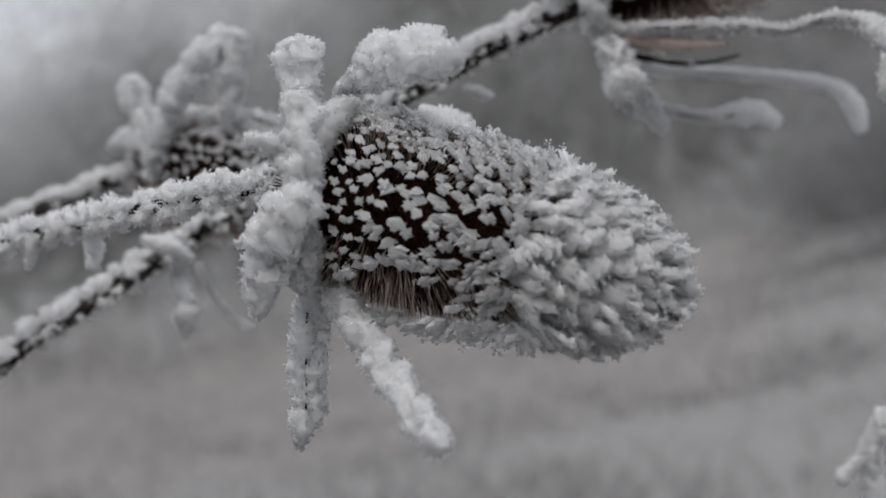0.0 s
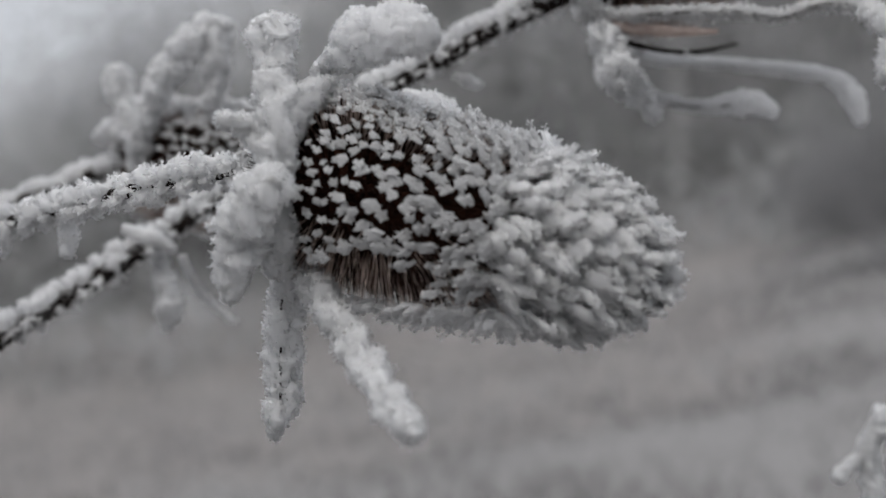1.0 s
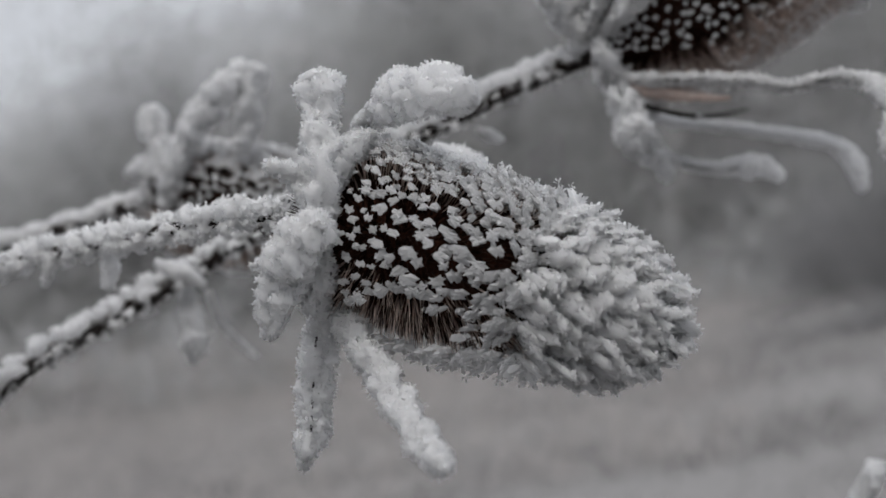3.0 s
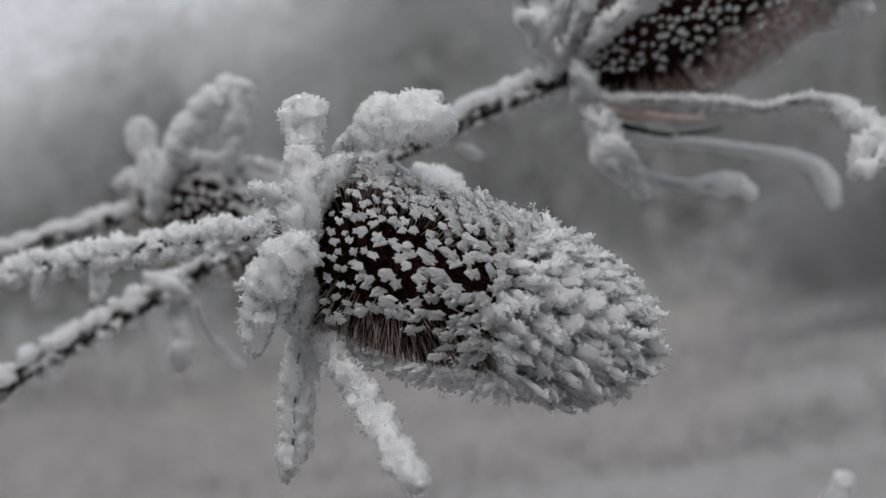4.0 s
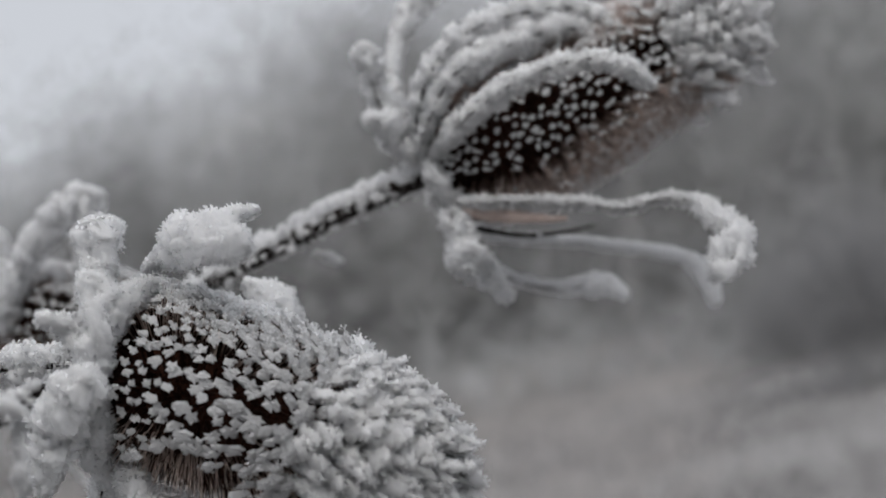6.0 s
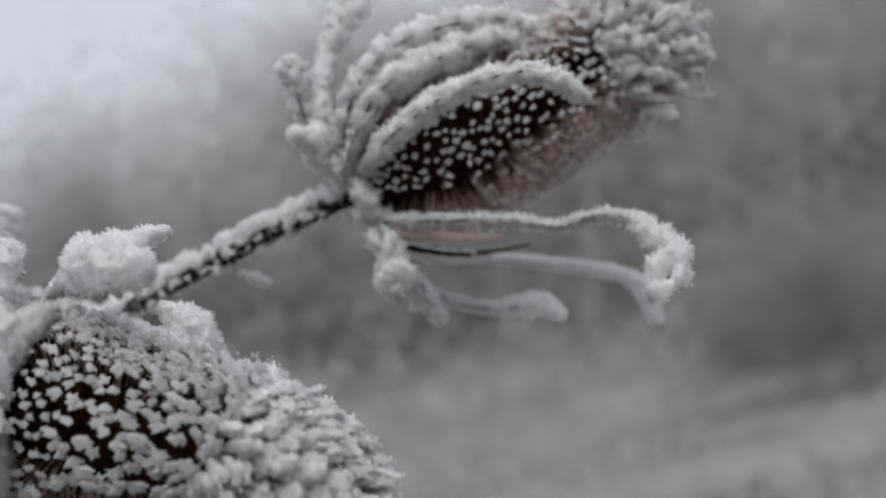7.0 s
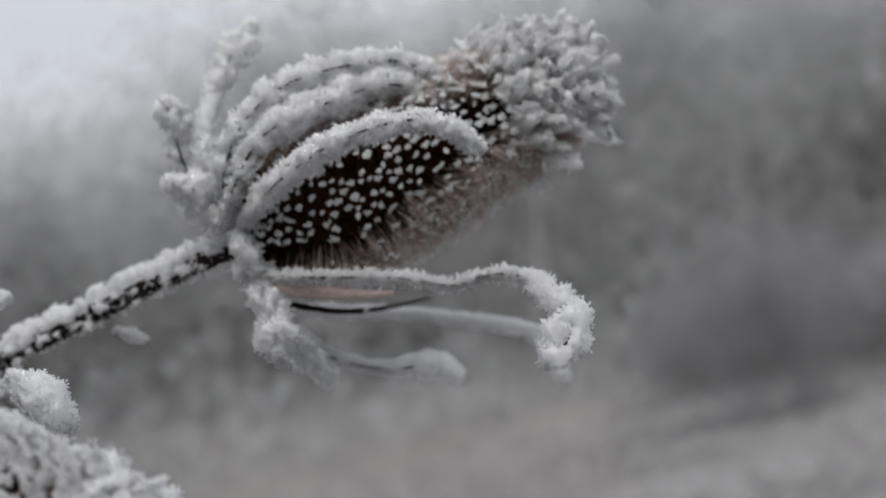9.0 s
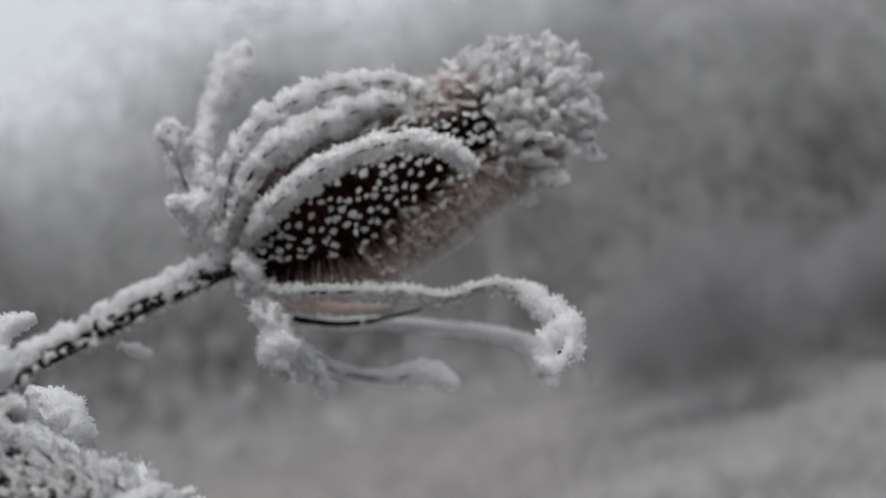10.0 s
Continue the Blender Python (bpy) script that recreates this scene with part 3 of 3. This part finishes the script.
bract(second, [(0.134, 0.095, 1.4839, 0.0016), (0.1377, 0.09, 1.492, 0.0024), (0.143, 0.089, 1.4996, 0.0033), (0.1505, 0.092, 1.5042, 0.0039), (0.1591, 0.097, 1.509, 0.0037), (0.167, 0.1, 1.5114, 0.0032), (0.1738, 0.104, 1.5111, 0.0023), (0.1783, 0.105, 1.5076, 0.0012)], 52, "long bract arched over the head, furred with rime", rib=True, fur=1.45, rough=0.42)
bract(second, [(0.1379, 0.095, 1.4835, 0.0018), (0.1428, 0.089, 1.4877, 0.003), (0.1499, 0.086, 1.4926, 0.0033), (0.158, 0.083, 1.4967, 0.0031), (0.1668, 0.082, 1.4993, 0.0027), (0.1733, 0.082, 1.5, 0.0026), (0.1798, 0.082, 1.498, 0.0029), (0.185, 0.084, 1.4947, 0.002)], 55, "long bract curved across the seeds, furred with rime", rib=True, fur=1.45, rough=0.42)
bract(second, [(0.1359, 0.1, 1.4742, 0.0021), (0.146, 0.097, 1.4724, 0.0019), (0.1563, 0.095, 1.4717, 0.0019), (0.1675, 0.095, 1.4713, 0.0018), (0.1786, 0.095, 1.4695, 0.0017), (0.1843, 0.094, 1.4709, 0.0016), (0.1898, 0.093, 1.4712, 0.0018), (0.1952, 0.09, 1.4688, 0.0026), (0.1996, 0.084, 1.4634, 0.0039), (0.2006, 0.08, 1.4582, 0.0047), (0.198, 0.078, 1.4548, 0.0044), (0.1961, 0.078, 1.4525, 0.0021)], 58, "long curled bract with a club of rime at its end", rib=True, fur=1.45, rough=0.42)
bract(second, [(0.1384, 0.11, 1.4729, 0.0021), (0.1479, 0.13, 1.4688, 0.0016), (0.1615, 0.15, 1.4695, 0.0016), (0.1758, 0.155, 1.4683, 0.0017), (0.1904, 0.155, 1.4658, 0.0019), (0.1976, 0.155, 1.4632, 0.0023), (0.2013, 0.154, 1.4578, 0.0029), (0.2025, 0.154, 1.4529, 0.002)], 61, "thin bract hanging behind in rime", full=1.0, fur=0.8)
bract(second, [(0.1395, 0.11, 1.4682, 0.0022), (0.1452, 0.121, 1.4627, 0.0016), (0.1519, 0.125, 1.4579, 0.0017), (0.1627, 0.128, 1.4553, 0.0018), (0.1731, 0.129, 1.4561, 0.0031), (0.1792, 0.129, 1.4534, 0.002)], 64, "thin drooping bract in rime", rib=True, full=1.0, fur=0.8)
bract(second, [(0.146, 0.1, 1.4607, 0.0025), (0.1482, 0.11, 1.4567, 0.0033), (0.1516, 0.118, 1.453, 0.002)], 67, "hanging bract in grey-white rime", fur=1.45, rough=0.42)
bract(second, [(0.1385, 0.102, 1.4744, 0.003), (0.1412, 0.1, 1.4706, 0.0039), (0.1424, 0.098, 1.4653, 0.0045), (0.1434, 0.098, 1.4602, 0.0047), (0.1442, 0.1, 1.4558, 0.0023)], 70, "hanging bract in grey-white rime", fur=1.45, rough=0.42)
bract(second, [(0.1329, 0.098, 1.4827, 0.0032), (0.1303, 0.1, 1.4865, 0.0039), (0.128, 0.1, 1.4901, 0.0034), (0.1265, 0.102, 1.4945, 0.0021)], 73, "thick rime where the bracts meet", fur=1.45, rough=0.42)
bract(second, [(0.1345, 0.099, 1.4833, 0.0027), (0.1372, 0.097, 1.4784, 0.0029), (0.1398, 0.097, 1.4737, 0.0023)], 76, "collar of rime under the head", fur=1.45, rough=0.42)
bract(second, [(0.0328, 0.1, 1.4319, 0.0016), (0.037, 0.1, 1.4302, 0.0025), (0.0407, 0.1, 1.4287, 0.0022), (0.0432, 0.1, 1.4272, 0.0012)], 111, "short frosted prickle")
bract(second, [(0.1066, 0.117, 1.4644, 0.001), (0.1087, 0.12, 1.4637, 0.0017), (0.1116, 0.122, 1.4628, 0.0015)], 81, "short frosted prickle")
part("bract", tube([(0.141, 0.10, 1.4706, 0.0005), (0.1453, 0.102, 1.4676, 0.0006), (0.1545, 0.113, 1.4667, 0.0006), (0.1629, 0.13, 1.4687, 0.0005), (0.1725, 0.14, 1.4716, 0.0003)], 7, 0.001, 0.4, 700), BARK, second,
     "thin bare dark bract", smooth=True)
bract(second, [(0.1483, 0.113, 1.467, 0.0008), (0.1493, 0.113, 1.4671, 0.0011), (0.1502, 0.113, 1.4672, 0.0008)], 200, "bead of rime on the bare bract", 0.0003, fur=0.6)
bract(second, [(0.1576, 0.122, 1.4673, 0.0008), (0.1586, 0.122, 1.4674, 0.0011), (0.1596, 0.122, 1.4675, 0.0008)], 201, "bead of rime on the bare bract", 0.0003, fur=0.6)
part("bract", tube([(0.1425, 0.098, 1.4725, 0.0008), (0.1458, 0.0985, 1.4702, 0.0013), (0.1557, 0.104, 1.4694, 0.0012), (0.166, 0.11, 1.4698, 0.0006)], 8, 0.001, 0.3, 500), PALE, second,
     "dry brown bract blade", smooth=True)

# the teasel at the back
third = thing("teasel", (-0.23, 0.17, 0), "small dried teasel head under tall frosted bracts", "teasel", "frosted teasels")
stem(third, [(0.0203, 0.15, 1.4522, 0.0036), (0.0081, 0.154, 1.4508, 0.0036), (-0.0074, 0.158, 1.4467, 0.0036), (-0.0242, 0.16, 1.4417, 0.0036), (-0.0404, 0.16, 1.4364, 0.0036),
             (-0.09, 0.165, 1.40, 0.0036), (-0.16, 0.17, 1.2, 0.0036), (-0.22, 0.17, 0.6, 0.004), (-0.23, 0.17, -0.01, 0.005)],
     0.0021, 6, 0.45, 0.5, 0.55, "dark stem with rime on top", 14.0, 240)
seed_head(third, (0.0195, 0.15, 1.4527), (0.0783, 0.14, 1.4443), 0.0100, 0.0066, 1250, (0.0, -0.97, 0.2),
          {"tip": (0.6, 0.85), "tip_grow": 0.9, "up": (0.4, 0.75), "up_grow": 1.0, "down": (0.4, 0.8), "down_grow": -0.3, "cap": 0.00074, "bare_tip": 0.3, "bare": 0.08, "bare_down": 0.6, "pale": (0.3, 0.5)})
bract(third, [(0.0241, 0.135, 1.4498, 0.0026), (0.0276, 0.132, 1.4594, 0.0033), (0.0321, 0.13, 1.4674, 0.0038), (0.0384, 0.128, 1.4749, 0.0045), (0.0442, 0.127, 1.48, 0.0045), (0.0468, 0.128, 1.4817, 0.0034)], 90, "tall arched bract in thick rime", full=0.95, rough=0.42, fur=1.4)
bract(third, [(0.048, 0.127, 1.4817, 0.0039), (0.0483, 0.127, 1.4758, 0.0035), (0.0474, 0.128, 1.469, 0.0033), (0.0455, 0.13, 1.463, 0.0028)], 93, "tip of the arched bract, bent down", full=0.95, rough=0.42, fur=1.4)
bract(third, [(0.0168, 0.145, 1.4746, 0.004), (0.0176, 0.145, 1.471, 0.0037), (0.0192, 0.143, 1.4661, 0.0031), (0.0222, 0.14, 1.4576, 0.003)], 96, "short upright bract in thick rime", full=0.95, rough=0.42, fur=1.4)
bract(third, [(0.0097, 0.15, 1.4595, 0.0022), (0.015, 0.148, 1.4602, 0.0033), (0.0222, 0.142, 1.4584, 0.0032)], 99, "short bract in thick rime", full=0.95, rough=0.42, fur=1.4)
bract(third, [(0.0351, 0.115, 1.4261, 0.0019), (0.0374, 0.113, 1.4186, 0.0031), (0.0383, 0.112, 1.4132, 0.0031), (0.0375, 0.112, 1.4096, 0.0016)], 105, "hanging bract in thick rime", full=0.95, rough=0.42, fur=1.4)
bract(third, [(0.0381, 0.125, 1.4261, 0.0011), (0.0411, 0.125, 1.419, 0.0011), (0.0451, 0.125, 1.4144, 0.0011), (0.0499, 0.125, 1.4104, 0.001)], 108, "thin hanging bract")

# a low stalk whose frosted top just reaches up beside them
stalk = thing("frosted_stalk", (0.196, 0.13, 0), "pale dry stalk with a white knob of rime", "stalk")
stem(stalk, [(0.1985, 0.13, 1.3790, 0.002), (0.1967, 0.13, 1.3757, 0.0025), (0.197, 0.13, 1.3678, 0.0025), (0.197, 0.13, 1.355, 0.0028), (0.197, 0.13, 1.335, 0.0028), (0.197, 0.13, 1.29, 0.003), (0.197, 0.13, 1.18, 0.003), (0.197, 0.13, 0.9, 0.003), (0.196, 0.13, 0.45, 0.0035), (0.196, 0.13, -0.01, 0.004)],
     0.0012, 4, 0.8, 0.1, 0.4, "dry stalk", 4.0)
bract(stalk, [(0.1982, 0.13, 1.3775, 0.0025), (0.1998, 0.13, 1.3805, 0.0035), (0.2008, 0.13, 1.3830, 0.003)], 134, "knob of rime")
bract(stalk, [(0.1967, 0.13, 1.3744, 0.002), (0.1909, 0.128, 1.3702, 0.0022), (0.1894, 0.127, 1.3684, 0.002)], 130, "frosted side shoot")


# ---- the ground, and what lies far behind ----
def rise(x, y):
    """Height of the land: level near the plant, climbing to the right."""
    r, az = np.hypot(x, y), np.degrees(np.arctan2(x, y))
    el = np.radians(-3.3 + 7.5 * ss(az, -25, 28))
    w = ss(-np.abs(az), -140, -75)
    bank = 0.3 * ss(r, 24, 38) * ss(-az, -8, 4)
    return (bank + ss(r, 2, 30) * (1.41 + 30 * np.tan(el)) + 0.10 * np.clip(r - 30, 0, 45) ** 1.0) * w


radii, turns = np.concatenate([np.linspace(0.3, 6, 12), np.geomspace(7, 80, 40), [150, 400, 1200, 3500]]), 120
az = np.linspace(0, 2 * np.pi, turns, endpoint=False)
gx, gy = (radii[:, None] * np.sin(az)).ravel(), (radii[:, None] * np.cos(az)).ravel()
bumps = np.array([noise.noise(Vector((x * 0.5, y * 0.5, 0))) * min(1, math.hypot(x, y) / 6) for x, y in zip(gx, gy)])
gz = rise(gx, gy) + 0.12 * bumps * (np.hypot(gx, gy) > 1.0)
i = np.arange((len(radii) - 1) * turns)
j = (i // turns) * turns + (i % turns + 1) % turns
k = np.arange(turns)
verts = np.concatenate([np.stack([gx, gy, gz], 1), [[0, 0, 0]]])
tris = np.concatenate([np.stack([i, i + turns, j + turns], 1), np.stack([i, j + turns, j], 1), np.stack([np.full(turns, len(verts) - 1), k, (k + 1) % turns], 1)])
ground = part("ground", (verts, tris), GROUND, None, smooth=True)
tagged(ground, "rough winter field white with hoar frost", "ground", kind="structure")


def blades(x, y, z, tall, wide, spread):
    """Upright thin blades at many places."""
    m = len(x)
    p = np.stack([x, y, z], 1)
    d = unit(np.stack([rng.normal(size=m) * spread, rng.normal(size=m) * spread, np.ones(m)], 1))
    return crystals(p, d, tall, wide, 0.3)


def field(count, r0, r1, a0, a1):
    r = np.sqrt(rng.uniform(r0**2, r1**2, count))
    a = np.radians(rng.uniform(a0, a1, count))
    return r * np.sin(a), r * np.cos(a)


x, y = field(11000, 4, 40, -34, 34)
x, y = np.repeat(x, 8) + rng.normal(size=11000 * 8) * 0.5, np.repeat(y, 8) + rng.normal(size=11000 * 8) * 0.5
grass = part("grass", blades(x, y, rise(x, y) - 0.05, rng.uniform(0.06, 0.18, len(x)), 0.022, 0.6), GRASS, None)
tagged(grass, "tussocks of frosted winter grass on the field", "grass", kind="stuff")
x, y = field(2600, 12, 40, -34, 5)
x, y = np.repeat(x, 8) + rng.normal(size=20800) * 0.35, np.repeat(y, 8) + rng.normal(size=20800) * 0.35
dry = part("dry_grass", blades(x, y, rise(x, y) - 0.05, rng.uniform(0.1, 0.3, len(x)) * (1 + 2.5 * ss(np.hypot(x, y), 24, 36)), 0.045, 0.5), DRY, None)
tagged(dry, "strip of reddish dry grass at the field's edge", "grass", kind="stuff")


def bush(seed, tall):
    """A frosted bush: stems from one root and many white twigs."""
    r = np.random.default_rng(seed)
    b = thing("frosted_bush", (0, 0, 0), "leafless bush white with hoar frost in the field", "bush", "frosted bushes")
    tips = []
    for n in range(11):
        a, lean = r.uniform(0, 6.28), r.uniform(0.1, 0.55)
        h = tall * r.uniform(0.6, 1.0)
        end = np.array([math.cos(a) * lean * h, math.sin(a) * lean * h, h])
        mid = end * 0.5 + np.array([r.normal() * 0.08, r.normal() * 0.08, 0.05])
        part("stem", tube([(0, 0, -0.1, 0.03), (*mid, 0.02), (*end, 0.006)], 5, 0.25), TRUNK, b, smooth=True)
        tips += [(1 - t) ** 2 * np.zeros(3) + 2 * t * (1 - t) * mid + t * t * end for t in np.linspace(0.25, 1, 26)]
    tips = np.repeat(np.array(tips), 7, 0)
    p = tips + r.normal(size=tips.shape) * 0.19 * tall
    d = unit(p - tips) * 0.7 + np.array([0, 0, 0.8])
    part("brushwood", crystals(p, d, tall * r.uniform(0.08, 0.22, len(p)), 0.035, 0.4), BUSHM, b, "white frosted twigs", kind="stuff")
    return b


kinds = [bush(1, 1.5), bush(2, 1.9), bush(3, 1.2)]
SPOTS = [(29, 8), (19, 11), (24, 14), (22, 17), (27, 18), (20, 21), (31, 10), (30, 13), (35, 6), (28, 23), (24, 28)]
for n, (r, a) in enumerate(SPOTS):
    x, y = r * math.sin(radians(a)), r * math.cos(radians(a))
    m = pose(x, y, float(rise(np.array([x]), np.array([y]))[0]), rz=n * 77)
    if n < 3:
        kinds[n].matrix_basis = m
    else:
        copy_thing(kinds[n % 3], m)


def skyline(a):
    """How high the woods stand over the level, in degrees, in the direction a."""
    rise1, rise2, rise3 = ss(np.array([a] * 3), np.array([-25.0, -10.0, 2.0]), np.array([-10.0, 2.0, 20.0]))
    return float(5.2 + 8.2 * rise1 + 2.5 * rise2 + 4.0 * rise3)


def woods(count):
    """Bare trees along the hill, thick with frost; the mist over them is painted into their pale colour."""
    wood, crown = [], []
    for n in range(count):
        a = -38 + 76 * (n + rng.uniform(0, 1)) / count
        r = 40 + 16 * rng.uniform()
        x, y = r * math.sin(radians(a)), r * math.cos(radians(a))
        z = float(rise(np.array([x]), np.array([y]))[0])
        top = skyline(a) + rng.normal() * 0.8 - (1.8 if n % 2 else 0)
        h = max(4.0, 1.41 + r * math.tan(radians(top)) - z)
        wood.append(tube([(x, y, z - 0.3, 0.22), (x + rng.normal() * 0.2, y, z + h * 0.5, 0.14), (x + rng.normal() * 0.4, y, z + h * 0.93, 0.03)], 5, 2.0))
        for q in range(11):
            t = rng.uniform(0.04, 0.92)
            g, ln = rng.uniform(0, 6.28), h * 0.28 * (1.15 - t) + 0.5
            c = np.array([x, y, z + h * t])
            e = c + np.array([math.cos(g) * ln, math.sin(g) * ln, ln * 0.55])
            wood.append(tube([(*c, 0.07), (*((c + e) / 2 + [0, 0, -0.1]), 0.05), (*e, 0.02)], 4, 1.5))
            m = 400
            k = rng.uniform(0.15, 1.1, m)[:, None]
            p = c + (e - c) * k + rng.normal(size=(m, 3)) * 1.4
            soft = unit((p - [x, y, z + h * 0.5]) * [0.3, 0.3, 0.1] + [0, -0.8, 2.2])
            crown.append((*crystals(p, rng.normal(size=(m, 3)) + [0, 0, 0.5], rng.uniform(0.2, 0.5, m), 0.1, 0.6), np.repeat(soft, 4, 0)))
    # low brushwood along the edge of the woods
    m = 15000
    x, y = field(m, 30, 43, -38, 38)
    p = np.stack([x, y, rise(x, y) + np.minimum(rng.exponential(0.75, m), 2.8)], 1)
    crown.append((*crystals(p, rng.normal(size=(m, 3)) + [0, 0, 0.5], rng.uniform(0.25, 0.6, m), 0.12, 0.6), np.repeat(unit(rng.normal(size=(m, 3)) * 0.2 + [0, -0.8, 2.2]), 4, 0)))
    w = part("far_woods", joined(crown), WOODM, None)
    tagged(w, "frosted woods on the hillside, with mist painted in as pale grey", "woods", kind="stuff")
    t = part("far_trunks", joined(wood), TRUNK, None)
    tagged(t, "trunks and limbs of the hillside woods, paled by painted haze", "woods", kind="stuff")


woods(72)

# the wooded hillside behind, closing the view up to the skyline
na, nr = 90, 14
hv = []
for i in range(na + 1):
    a = -60 + 120 * i / na
    top = skyline(a) - 1.5
    x, y = math.sin(radians(a)), math.cos(radians(a))
    low = float(rise(np.array([52 * x]), np.array([52 * y]))[0]) - 0.5
    high = 1.41 + 66 * math.tan(radians(top))
    for j in range(nr + 1):
        k = j / nr
        r = 52 + 14 * k + 1.2 * noise.noise(Vector((a * 0.5, k * 6, 1)))
        hv.append((r * x, r * y, low + (high - low) * math.sin(k * math.pi / 2) + 0.9 * k * noise.noise(Vector((a * 0.6, k * 7, 5)))))
    hv.append((120 * x, 120 * y, low))
row = nr + 2
i = np.array([a * row + j for a in range(na) for j in range(row - 1)])
# the hillside's mist is only its pale grey colour
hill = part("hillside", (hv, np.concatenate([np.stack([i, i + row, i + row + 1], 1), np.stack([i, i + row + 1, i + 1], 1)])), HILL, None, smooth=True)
tagged(hill, "wooded hillside with mist painted in as pale grey", "hillside", kind="structure")
